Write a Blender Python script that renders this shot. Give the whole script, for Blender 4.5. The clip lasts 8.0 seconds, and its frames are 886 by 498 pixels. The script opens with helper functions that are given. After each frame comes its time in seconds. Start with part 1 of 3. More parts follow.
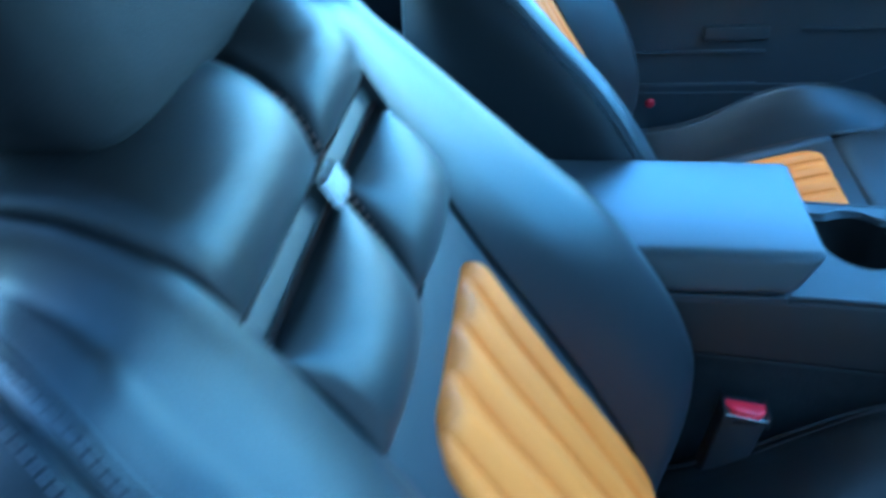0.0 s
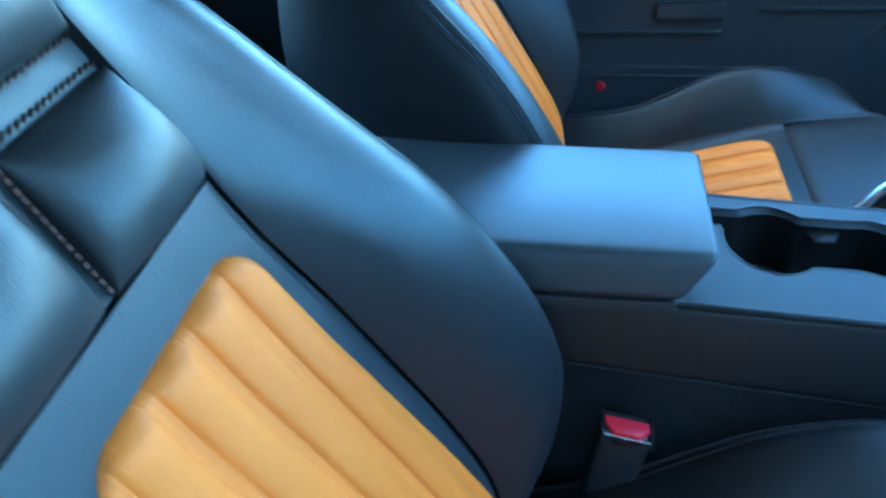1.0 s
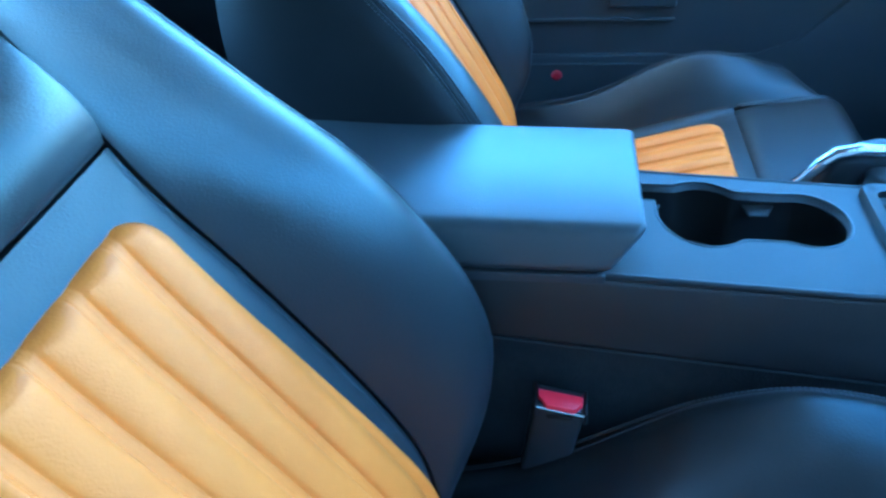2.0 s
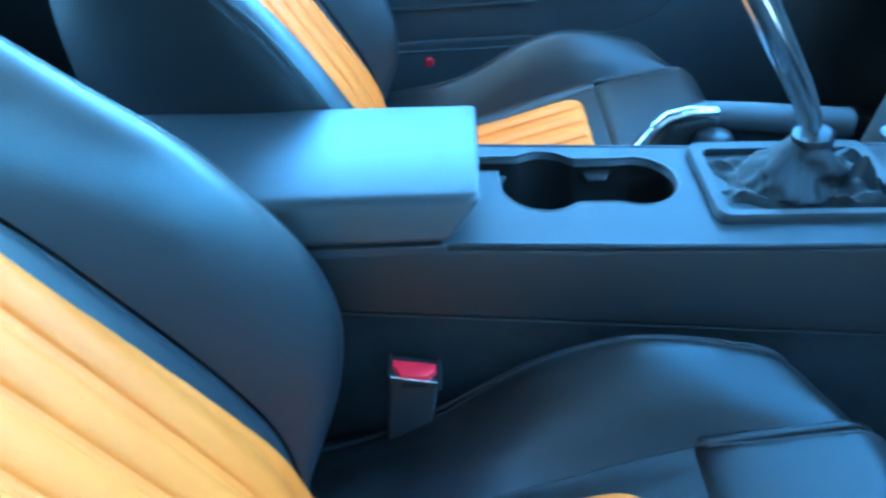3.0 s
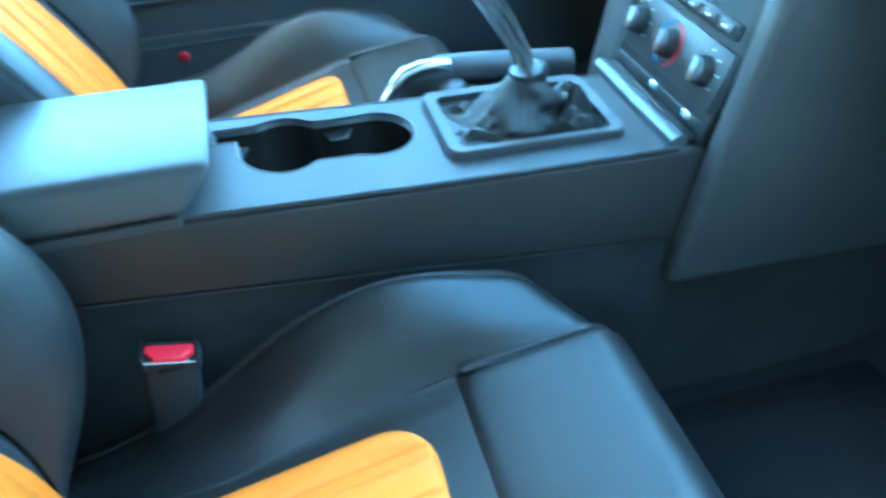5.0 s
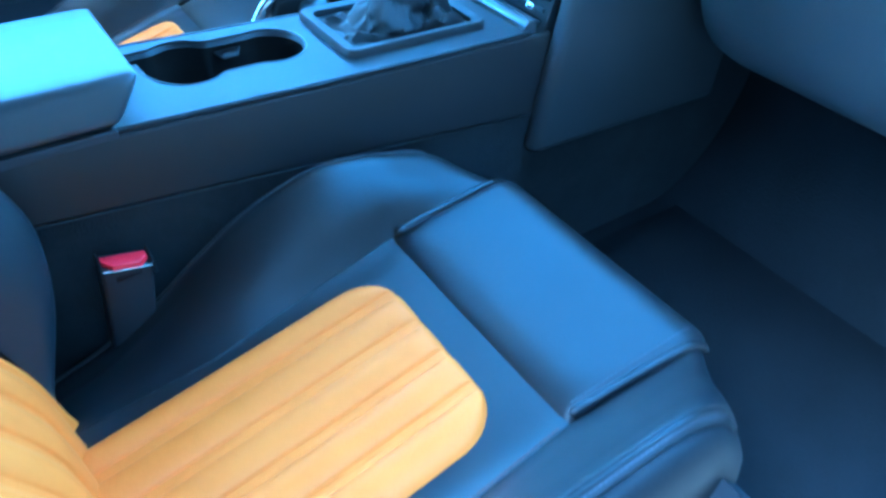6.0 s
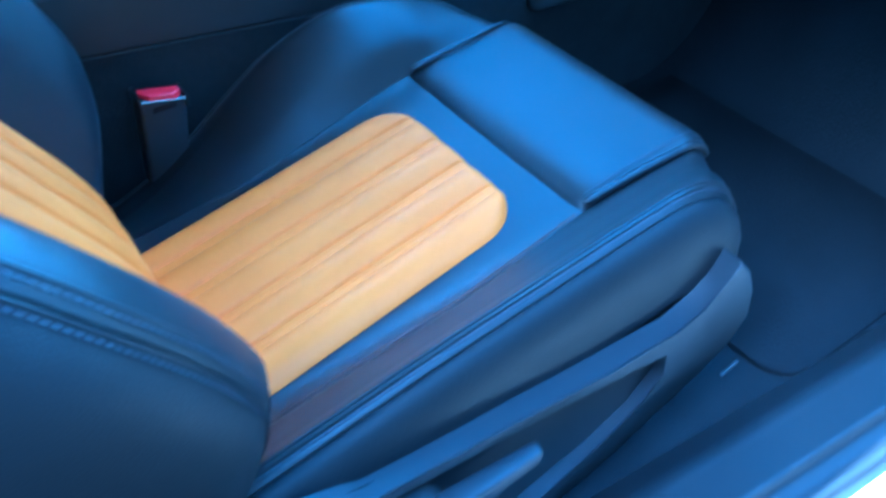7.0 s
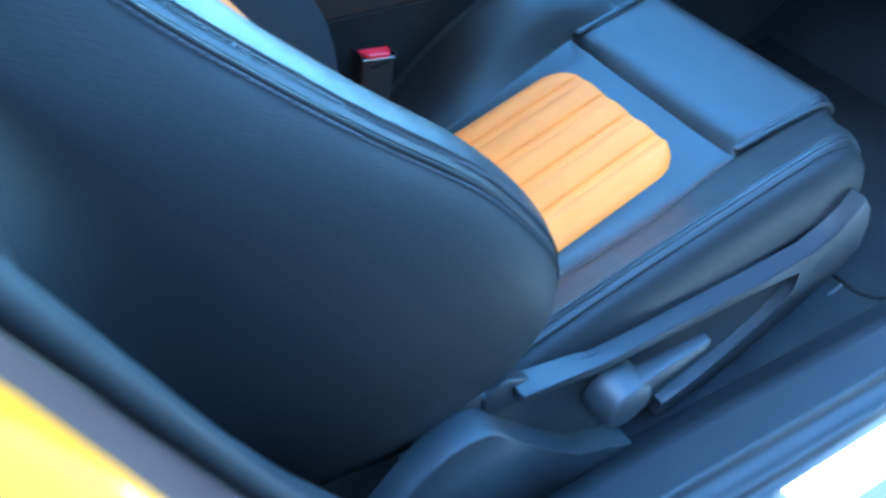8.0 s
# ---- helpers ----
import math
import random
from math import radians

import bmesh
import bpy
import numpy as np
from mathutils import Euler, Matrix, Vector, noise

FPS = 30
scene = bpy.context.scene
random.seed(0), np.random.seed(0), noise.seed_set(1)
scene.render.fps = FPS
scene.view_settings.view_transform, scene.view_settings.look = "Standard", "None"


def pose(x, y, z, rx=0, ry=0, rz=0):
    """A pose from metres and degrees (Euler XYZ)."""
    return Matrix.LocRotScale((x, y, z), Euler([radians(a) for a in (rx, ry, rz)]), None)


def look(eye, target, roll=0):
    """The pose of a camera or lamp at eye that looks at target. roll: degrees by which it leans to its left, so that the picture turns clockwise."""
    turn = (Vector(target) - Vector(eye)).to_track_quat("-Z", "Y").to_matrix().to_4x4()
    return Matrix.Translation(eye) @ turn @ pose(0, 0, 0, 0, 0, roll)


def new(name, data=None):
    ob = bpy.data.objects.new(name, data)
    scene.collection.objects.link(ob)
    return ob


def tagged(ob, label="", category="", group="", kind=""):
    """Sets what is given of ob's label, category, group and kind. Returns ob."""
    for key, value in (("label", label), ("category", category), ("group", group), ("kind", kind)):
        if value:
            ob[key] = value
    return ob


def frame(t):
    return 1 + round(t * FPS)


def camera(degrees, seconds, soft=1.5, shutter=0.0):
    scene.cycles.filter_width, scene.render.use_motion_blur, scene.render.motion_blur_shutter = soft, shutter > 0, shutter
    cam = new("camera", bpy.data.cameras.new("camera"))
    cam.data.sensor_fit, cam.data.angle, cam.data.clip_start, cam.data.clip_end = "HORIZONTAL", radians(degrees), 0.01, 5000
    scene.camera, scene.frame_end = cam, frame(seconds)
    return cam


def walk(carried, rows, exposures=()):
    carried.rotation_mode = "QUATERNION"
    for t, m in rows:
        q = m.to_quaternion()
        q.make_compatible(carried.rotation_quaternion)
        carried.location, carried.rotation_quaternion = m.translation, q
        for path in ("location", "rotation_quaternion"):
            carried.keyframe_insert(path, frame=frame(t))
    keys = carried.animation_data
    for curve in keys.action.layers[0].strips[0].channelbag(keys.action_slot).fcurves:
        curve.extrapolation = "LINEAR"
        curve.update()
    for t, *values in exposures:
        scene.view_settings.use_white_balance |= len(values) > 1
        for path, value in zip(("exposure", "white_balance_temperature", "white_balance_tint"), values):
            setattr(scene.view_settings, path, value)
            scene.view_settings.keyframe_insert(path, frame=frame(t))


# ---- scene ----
import functools

PATH = [
    (0, (-0.24, -0.717, 0.908), (-0.516, 0.869, -0.279), -4.8),
    (0.2, (-0.212, -0.674, 0.92), (-0.46, 0.901, -0.288), -3.9),
    (0.4, (-0.182, -0.649, 0.91), (-0.424, 0.918, -0.309), -3.4),
    (0.5, (-0.155, -0.658, 0.897), (-0.433, 0.924, -0.295), -4.7),
    (0.8, (-0.133, -0.62, 0.869), (-0.411, 0.935, -0.357), -3.6),
    (1, (-0.105, -0.623, 0.85), (-0.413, 0.936, -0.364), -4.2),
    (1.2, (-0.093, -0.633, 0.832), (-0.4, 0.936, -0.369), -4.4),
    (2.3, (-0.034, -0.632, 0.825), (-0.274, 0.942, -0.386), -4.5),
    (2.5, (-0.021, -0.64, 0.819), (-0.218, 0.937, -0.394), -4.6),
    (3, (0.024, -0.654, 0.82), (-0.07, 0.924, -0.404), -4.7),
    (3.5, (0.06, -0.658, 0.81), (0.102, 0.921, -0.417), -4.3),
    (4, (0.042, -0.659, 0.814), (0.179, 0.911, -0.418), -4.2),
    (4.5, (0.08, -0.662, 0.806), (0.27, 0.904, -0.424), -4.1),
    (5, (0.098, -0.691, 0.779), (0.429, 0.845, -0.459), -3.8),
    (5.2, (0.076, -0.708, 0.771), (0.54, 0.785, -0.476), -3.2),
    (6.3, (-0.134, -0.797, 0.763), (0.742, 0.437, -0.545), 0.8),
    (6.5, (-0.146, -0.819, 0.748), (0.704, 0.415, -0.578), -0.2),
    (7, (-0.185, -0.855, 0.708), (0.63, 0.335, -0.677), -0.7),
    (7.5, (-0.307, -0.85, 0.75), (0.465, 0.274, -0.712), -0.8),
    (8, (-0.4, -0.876, 0.819), (0.312, 0.27, -0.658), -1.2),
]
EXPOSURE = [
    (0.0, 4.63, 3900, -16), (0.5, 4.73, 4430, -12), (1.0, 4.66, 4280, -15), (2.4, 5.16, 3800, -13), (3.0, 5.46, 3960, -20), (3.5, 5.73, 4370, -21), (4.0, 5.71, 4320, -22),
    (4.5, 5.81, 4570, -25), (5.2, 5.91, 4720, -28), (6.3, 5.23, 3390, -12), (7.2, 5.13, 3390, -10), (7.6, 5.01, 3680, -8), (8.0, 5.39, 4260, -11),
]
cam = camera(59.5, 8.0, soft=2.6, shutter=0.5)
walk(cam, [(t, look(e, g, r)) for t, e, g, r in PATH], exposures=EXPOSURE)

# ---- light: clear sky, high sun from behind the car ----
world = bpy.data.worlds.new("sky")
scene.world = world
world.use_nodes = True
wn = world.node_tree.nodes
sky = wn.new("ShaderNodeTexSky")
sky.sky_type, sky.sun_disc = "NISHITA", False
sky.dust_density, sky.ozone_density = 0.5, 1.5
sky.sun_elevation, sky.sun_rotation = radians(52), radians(-99)
wn["Background"].inputs["Strength"].default_value = 0.15
world.node_tree.links.new(sky.outputs["Color"], wn["Background"].inputs["Color"])
sun = new("sun", bpy.data.lights.new("sun", "SUN"))
sun.data.energy, sun.data.angle, sun.data.color = 2.2, radians(0.6), (1.0, 0.95, 0.86)
sun.matrix_world = look((-3.0, 0.46, 4.0), (0, 0, 0))


# ---- materials ----
def material(name, color, rough=0.5, metal=0.0, grain=0.0, size=900.0, stain=0.12, stain_size=9.0, coat=0.0, spec=0.5, second=None):
    """Base colour broken by broad stains, fine relief of the given grain, and a little gloss variation."""
    m = bpy.data.materials.new(name)
    m.use_nodes = True
    n, link = m.node_tree.nodes, m.node_tree.links.new
    b = n["Principled BSDF"]
    b.inputs["Metallic"].default_value, b.inputs["Coat Weight"].default_value = metal, coat
    b.inputs["Specular IOR Level"].default_value = spec
    tc = n.new("ShaderNodeTexCoord")
    big, fine = n.new("ShaderNodeTexNoise"), n.new("ShaderNodeTexNoise")
    big.inputs["Scale"].default_value, big.inputs["Detail"].default_value = stain_size, 6
    fine.inputs["Scale"].default_value, fine.inputs["Detail"].default_value = size * 0.3, 3
    ramp = n.new("ShaderNodeMix")
    ramp.data_type = "RGBA"
    dark = [c * (1 - stain) for c in color]
    light = second or [min(1, c * (1 + stain)) for c in color]
    ramp.inputs["A"].default_value, ramp.inputs["B"].default_value = (*dark, 1), (*light, 1)
    for t in (big, fine):
        link(tc.outputs["Object"], t.inputs["Vector"])
    both = n.new("ShaderNodeMath")
    both.operation = "MULTIPLY_ADD"
    both.inputs[1].default_value = 0.35
    link(fine.outputs["Fac"], both.inputs[0])
    shift = n.new("ShaderNodeMath")
    shift.operation = "MULTIPLY_ADD"
    shift.inputs[1].default_value, shift.inputs[2].default_value = 1.3, -0.35
    link(big.outputs["Fac"], shift.inputs[0])
    link(shift.outputs[0], both.inputs[2])
    link(both.outputs[0], ramp.inputs["Factor"])
    link(ramp.outputs["Result"], b.inputs["Base Color"])
    mr = n.new("ShaderNodeMapRange")
    mr.inputs["To Min"].default_value, mr.inputs["To Max"].default_value = rough * 0.85, min(1, rough * 1.15)
    link(big.outputs["Fac"], mr.inputs["Value"])
    link(mr.outputs["Result"], b.inputs["Roughness"])
    if grain:
        v = n.new("ShaderNodeTexVoronoi")
        v.inputs["Scale"].default_value = size
        link(tc.outputs["Object"], v.inputs["Vector"])
        bump = n.new("ShaderNodeBump")
        bump.inputs["Strength"].default_value, bump.inputs["Distance"].default_value = grain, 0.0006
        link(v.outputs["Distance"], bump.inputs["Height"])
        link(bump.outputs["Normal"], b.inputs["Normal"])
    return m


LEATHER = material("black_leather", (0.014, 0.0145, 0.016), 0.44, grain=0.2, size=620, stain=0.2, spec=0.56)
# darker, duller copy of LEATHER: shade on the seat sides is in its colour
DULL_LEATHER = material("dull_black_leather", (0.010, 0.0105, 0.012), 0.58, grain=0.3, size=620, stain=0.2, spec=0.35)
# same dark colour with still less gloss, to keep the headrest in shade
HEADREST = material("dull_headrest_leather", (0.010, 0.0105, 0.012), 0.68, grain=0.3, size=620, stain=0.2, spec=0.22)
SUEDE = material("dark_panel_leather", (0.026, 0.028, 0.032), 0.48, grain=0.3, size=700, stain=0.2)
TAN = material("tan_leather", (0.84, 0.236, 0.024), 0.50, grain=0.3, size=520, stain=0.10, second=(0.88, 0.28, 0.031), spec=0.28)
THREAD = material("brown_thread", (0.085, 0.052, 0.044), 0.85, spec=0.2)
DARKTHREAD = material("grey_thread", (0.07, 0.07, 0.08), 0.8)
PLASTIC = material("charcoal_plastic", (0.032, 0.034, 0.038), 0.45, grain=0.3, size=900)
SOFT = material("grey_vinyl", (0.050, 0.054, 0.059), 0.36, grain=0.3, size=800, spec=0.7)
SIDE = material("grained_side_plastic", (0.021, 0.020, 0.020), 0.55, grain=0.4, size=800)
TRIM = material("grey_plastic", (0.028, 0.031, 0.036), 0.46, grain=0.25, size=900, spec=0.38)
COVER = material("dark_grey_plastic", (0.026, 0.028, 0.033), 0.45, grain=0.25, size=900)
SILL = material("dark_sill_plastic", (0.015, 0.0165, 0.02), 0.6, grain=0.25, size=900)
DARK = material("black_plastic", (0.016, 0.017, 0.019), 0.4)
WELL = material("black_rubber", (0.008, 0.008, 0.009), 0.7)
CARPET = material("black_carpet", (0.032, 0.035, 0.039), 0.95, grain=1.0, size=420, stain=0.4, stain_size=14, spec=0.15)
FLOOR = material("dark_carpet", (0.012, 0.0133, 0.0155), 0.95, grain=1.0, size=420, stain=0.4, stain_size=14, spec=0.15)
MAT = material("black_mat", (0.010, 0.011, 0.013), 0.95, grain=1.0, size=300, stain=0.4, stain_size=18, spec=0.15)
DASH = material("dash_plastic", (0.056, 0.061, 0.068), 0.5, grain=0.35, size=900, spec=0.4)
PANEL = material("control_panel_plastic", (0.017, 0.019, 0.022), 0.5, grain=0.25, size=900, spec=0.3)
BAR = material("satin_bar", (0.085, 0.093, 0.102), 0.30, metal=0.4, stain=0.05)
CHROME = material("chrome", (0.85, 0.86, 0.88), 0.12, metal=1.0, stain=0.03)
SILVER = material("satin_silver", (0.70, 0.73, 0.76), 0.22, metal=0.9, stain=0.05)
REFLECTOR = material("dark_red_plastic", (0.42, 0.012, 0.03), 0.4)
RED = material("red_plastic", (0.75, 0.02, 0.05), 0.35)
YELLOW = material("yellow_paint", (0.68, 0.255, 0.004), 0.25, coat=1.0, stain=0.04)
# brown holds the jamb's shade and the yellow paint's reflection
SHADED_JAMB = material("shaded_jamb", (0.060, 0.036, 0.030), 0.85, stain=0.2, spec=0.1)
RUBBER = material("seal_rubber", (0.018, 0.02, 0.022), 0.5, stain=0.2)
CLOTH = material("headliner_cloth", (0.17, 0.17, 0.165), 0.9, grain=0.4, size=500)
ASPHALT = material("asphalt", (0.022, 0.022, 0.023), 0.9, grain=1.0, size=160, stain=0.3, stain_size=1.5)
# for the unseen wall that holds back light; kept dark to limit bounce
BLOCKER = material("dark_blocker_wall", (0.04, 0.038, 0.036), 0.9, grain=1.0, size=60, stain=0.2, stain_size=1.0)
WHITE = material("white_plastic", (0.80, 0.80, 0.80), 0.4)
BLUE = material("blue_print", (0.06, 0.30, 0.75), 0.5)


def clear(name, color):
    m = bpy.data.materials.new(name)
    m.use_nodes = True
    b = m.node_tree.nodes["Principled BSDF"]
    b.inputs["Transmission Weight"].default_value, b.inputs["Roughness"].default_value = 1.0, 0.0
    b.inputs["Base Color"].default_value = (*color, 1)
    return m


glass = clear("window_glass", (0.96, 0.98, 0.98))
TINTED = clear("tinted_glass", (0.82, 0.88, 0.88))


# ---- building blocks ----
def mesh_of(bm, name, mat, smooth=True):
    me = bpy.data.meshes.new(name)
    bmesh.ops.recalc_face_normals(bm, faces=bm.faces)
    bm.to_mesh(me)
    bm.free()
    me.materials.append(mat)
    if smooth:
        me.polygons.foreach_set("use_smooth", [True] * len(me.polygons))
    return me


def part(name, bm, mat, parent=None, label="", smooth=True):
    ob = new(name, mesh_of(bm, name, mat, smooth))
    if smooth:
        ob.data.set_sharp_from_angle(angle=radians(50))
    if parent:
        ob.parent = parent
        ob.matrix_parent_inverse = parent.matrix_world.inverted()
    return tagged(ob, label)


def thing(name, place, label, category, group="", kind=""):
    ob = new(name)
    ob.empty_display_size = 0.05
    ob.location = place
    ob.matrix_world = Matrix.Translation(place)
    return tagged(ob, label, category, group, kind)


def sheet(fn, nu, nv, skirt=0.012, under=None):
    """A curved pad: fn(a, b) for a, b in 0..1, with its rim turned down by the skirt."""
    bm = bmesh.new()
    grid = [[Vector(fn(i / nu, j / nv)) for j in range(nv + 1)] for i in range(nu + 1)]

    def nrm(i, j):
        du = grid[min(i + 1, nu)][j] - grid[max(i - 1, 0)][j]
        dv = grid[i][min(j + 1, nv)] - grid[i][max(j - 1, 0)]
        c = du.cross(dv)
        return c.normalized() if c.length > 1e-12 else Vector((0, 0, 1))

    vs = [[bm.verts.new(p) for p in row] for row in grid]
    for i in range(nu):
        for j in range(nv):
            bm.faces.new((vs[i][j], vs[i + 1][j], vs[i + 1][j + 1], vs[i][j + 1]))
    if skirt:
        rim = [(i, 0) for i in range(nu)] + [(nu, j) for j in range(nv)] + [(i, nv) for i in range(nu, 0, -1)] + [(0, j) for j in range(nv, 0, -1)]
        low = [bm.verts.new(Vector(under(i / nu, j / nv)) if under else grid[i][j] - nrm(i, j) * skirt) for i, j in rim]
        for k, (i, j) in enumerate(rim):
            i2, j2 = rim[(k + 1) % len(rim)]
            bm.faces.new((vs[i][j], low[k], low[(k + 1) % len(rim)], vs[i2][j2]))
    return bm


def tube(points, r, sides=8, flat=1.0):
    """A round bead along a line of points; r may be a number or one for each point."""
    bm = bmesh.new()
    pts = [Vector(p) for p in points]
    rings = []
    up = Vector((0.01, 0.02, 1)).normalized()
    for i, p in enumerate(pts):
        d = (pts[min(i + 1, len(pts) - 1)] - pts[max(i - 1, 0)]).normalized()
        a = d.cross(up)
        a = a.normalized() if a.length > 1e-4 else Vector((1, 0, 0))
        c = a.cross(d)
        rr = r[i] if isinstance(r, (list, tuple)) else r
        rings.append([bm.verts.new(p + (a * math.cos(t) + c * math.sin(t) * flat) * rr) for t in (2 * math.pi * k / sides for k in range(sides))])
    for q, s in zip(rings, rings[1:]):
        for k in range(sides):
            bm.faces.new((q[k], q[(k + 1) % sides], s[(k + 1) % sides], s[k]))
    bm.faces.new(rings[0][::-1])
    bm.faces.new(rings[-1])
    return bm


def hexa(c, bevel=0.006, seg=3):
    """A block from eight corners (four below, four above, each in turn), with rounded edges."""
    bm = bmesh.new()
    v = [bm.verts.new(p) for p in c]
    for f in ((3, 2, 1, 0), (4, 5, 6, 7), (0, 1, 5, 4), (1, 2, 6, 5), (2, 3, 7, 6), (3, 0, 4, 7)):
        bm.faces.new([v[k] for k in f])
    if bevel:
        bmesh.ops.bevel(bm, geom=bm.edges[:], offset=bevel, segments=seg, affect="EDGES", profile=0.5)
    return bm


def box(x0, x1, y0, y1, z0, z1, bevel=0.006, seg=3):
    return hexa([(x0, y0, z0), (x1, y0, z0), (x1, y1, z0), (x0, y1, z0), (x0, y0, z1), (x1, y0, z1), (x1, y1, z1), (x0, y1, z1)], bevel, seg)


def plate(outline, depth, lift, bevel=0.0, seg=2):
    """A flat outline (2D points, in turn) made solid: lift(a, b, h) gives the place at height h of 0..depth."""
    bm = bmesh.new()
    lo = [bm.verts.new((a, b, 0)) for a, b in outline]
    hi = [bm.verts.new((a, b, depth)) for a, b in outline]
    n = len(outline)
    bm.faces.new(lo[::-1])
    top = bm.faces.new(hi)
    for k in range(n):
        bm.faces.new((lo[k], lo[(k + 1) % n], hi[(k + 1) % n], hi[k]))
    if bevel:
        bmesh.ops.bevel(bm, geom=list(top.edges), offset=bevel, segments=seg, affect="EDGES", profile=0.5)
    bmesh.ops.triangulate(bm, faces=[f for f in bm.faces if len(f.verts) > 4])
    for v in bm.verts:
        v.co = Vector(lift(*v.co))
    return bm


def ease(keys, x):
    """Smooth interpolation through (x, value) keys."""
    if x <= keys[0][0]:
        return keys[0][1]
    if x >= keys[-1][0]:
        return keys[-1][1]
    n = len(keys)
    slope = lambda i: (keys[min(i + 1, n - 1)][1] - keys[max(i - 1, 0)][1]) / (keys[min(i + 1, n - 1)][0] - keys[max(i - 1, 0)][0])
    i = max(k for k in range(n - 1) if keys[k][0] <= x)
    (a, p), (b, q) = keys[i], keys[i + 1]
    g, t = b - a, (x - a) / (b - a)
    return (2 * t**3 - 3 * t**2 + 1) * p + (t**3 - 2 * t**2 + t) * g * slope(i) + (3 * t**2 - 2 * t**3) * q + (t**3 - t**2) * g * slope(i + 1)


def spline(knots, count=240):
    """Catmull-Rom through knots (t, a, b), as a dense table."""
    k = [tuple(2 * np.array(knots[0]) - np.array(knots[1]))] + list(knots) + [tuple(2 * np.array(knots[-1]) - np.array(knots[-2]))]
    out = []
    for t in np.linspace(knots[0][0], knots[-1][0], count):
        i = 1
        while i < len(k) - 3 and t > k[i + 1][0]:
            i += 1
        p0, p1, p2, p3 = (np.array(k[j]) for j in (i - 1, i, i + 1, i + 2))
        s = (t - p1[0]) / (p2[0] - p1[0])
        m1, m2 = (p2 - p0) / (p2[0] - p0[0]) * (p2[0] - p1[0]), (p3 - p1) / (p3[0] - p1[0]) * (p2[0] - p1[0])
        q = (2 * s**3 - 3 * s**2 + 1) * p1 + (s**3 - 2 * s**2 + s) * m1 + (-2 * s**3 + 3 * s**2) * p2 + (s**3 - s**2) * m2
        out.append((t, q[1], q[2]))
    return np.array(out)


def arc_outline(x0, x1, y0, y1, r, seg=6):
    """A rectangle with rounded corners, anticlockwise."""
    pts = []
    for cx, cy, a0 in ((x1 - r, y0 + r, -90), (x1 - r, y1 - r, 0), (x0 + r, y1 - r, 90), (x0 + r, y0 + r, 180)):
        for k in range(seg + 1):
            a = radians(a0 + 90 * k / seg)
            pts.append((cx + r * math.cos(a), cy + r * math.sin(a)))
    return pts


def even_loop(loop, count):
    """A closed outline as evenly spaced points."""
    p = np.array(loop + loop[:1])
    far = np.concatenate([[0], np.cumsum(np.hypot(*np.diff(p, axis=0).T))])
    at = np.linspace(0, far[-1], count, endpoint=False)
    return [(float(np.interp(q, far, p[:, 0])), float(np.interp(q, far, p[:, 1]))) for q in at]


def disc(center, axis, r0, r1, h, sides=28, bevel=0.0015):
    """A knob or button: a tapered round block from center along axis."""
    bm = bmesh.new()
    bmesh.ops.create_cone(bm, cap_ends=True, segments=sides, radius1=r0, radius2=r1, depth=h)
    if bevel:
        bmesh.ops.bevel(bm, geom=[e for e in bm.edges if all(v.co.z > 0 for v in e.verts)], offset=bevel, segments=2, affect="EDGES", profile=0.5)
    m = Vector(axis).to_track_quat("Z", "Y").to_matrix().to_4x4()
    bm.transform(Matrix.Translation(Vector(center) + Vector(axis).normalized() * h / 2) @ m)
    return bm


# ---- the seats ----
CUSH = spline([(0, 0, 0), (.2, .05, 0), (.4, .10, .001), (.5, .135, .003), (.6, .162, .027), (.7, .187, .043),
               (.78, .206, .049), (.86, .224, .036), (.93, .233, -.012), (1, .222, -.085)])
EDGE_OUT = spline([(0, 0, 0), (.2, .05, 0), (.4, .10, .001), (.5, .135, .004), (.6, .165, .021), (.7, .191, .039),
                   (.78, .206, .049), (.83, .219, .046), (.87, .2285, .035), (.90, .2335, .018), (.94, .2335, -.009), (.97, .230, -.040), (1, .216, -.085)])
# by height on the backrest: outer half-width, height of the bolster, depth of the back, half-width of the seam, lumbar bulge
WIDTH_IN = [(-.05, .11), (0, .172), (.03, .207), (.06, .232), (.09, .254), (.12, .271), (.16, .281), (.25, .275), (.30, .269), (.39, .255), (.45, .246), (.50, .238), (.55, .222), (.60, .198), (.66, .165), (.74, .11)]
WIDTH_OUT = [(-.05, .10), (0, .185), (.03, .206), (.06, .225), (.10, .240), (.14, .253), (.18, .264), (.25, .272), (.30, .269), (.39, .257), (.45, .247), (.50, .238), (.55, .230), (.60, .218), (.66, .195), (.72, .165)]
CREST = [(-.05, -.07), (0, -.015), (.03, .022), (.06, .052), (.09, .072), (.12, .083), (.20, .082), (.30, .067), (.39, .036), (.45, .016), (.50, .000), (.55, -.013), (.74, -.030)]
CREST_OUT = [(-.05, -.07), (0, -.025), (.03, .006), (.06, .040), (.09, .060), (.12, .072), (.20, .079), (.30, .064), (.39, .029), (.45, .007), (.50, -.009), (.55, -.019), (.74, -.030)]
DEPTH = [(-.05, -.15), (.05, -.185), (.25, -.185), (.40, -.15), (.535, -.09), (.74, -.07)]
SEAM_IN = [(-.05, .10), (0, .125), (.10, .147), (.30, .132), (.40, .115), (.46, .110), (.53, .100), (.60, .090), (.72, .07)]
SEAM_OUT = [(-.05, .10), (0, .125), (.10, .147), (.30, .132), (.40, .119), (.46, .124), (.53, .133), (.60, .145), (.72, .145)]
BULGE = [(-.06, -.02), (0, .0), (.07, .022), (.14, .022), (.25, .012), (.38, 0), (.7, 0)]
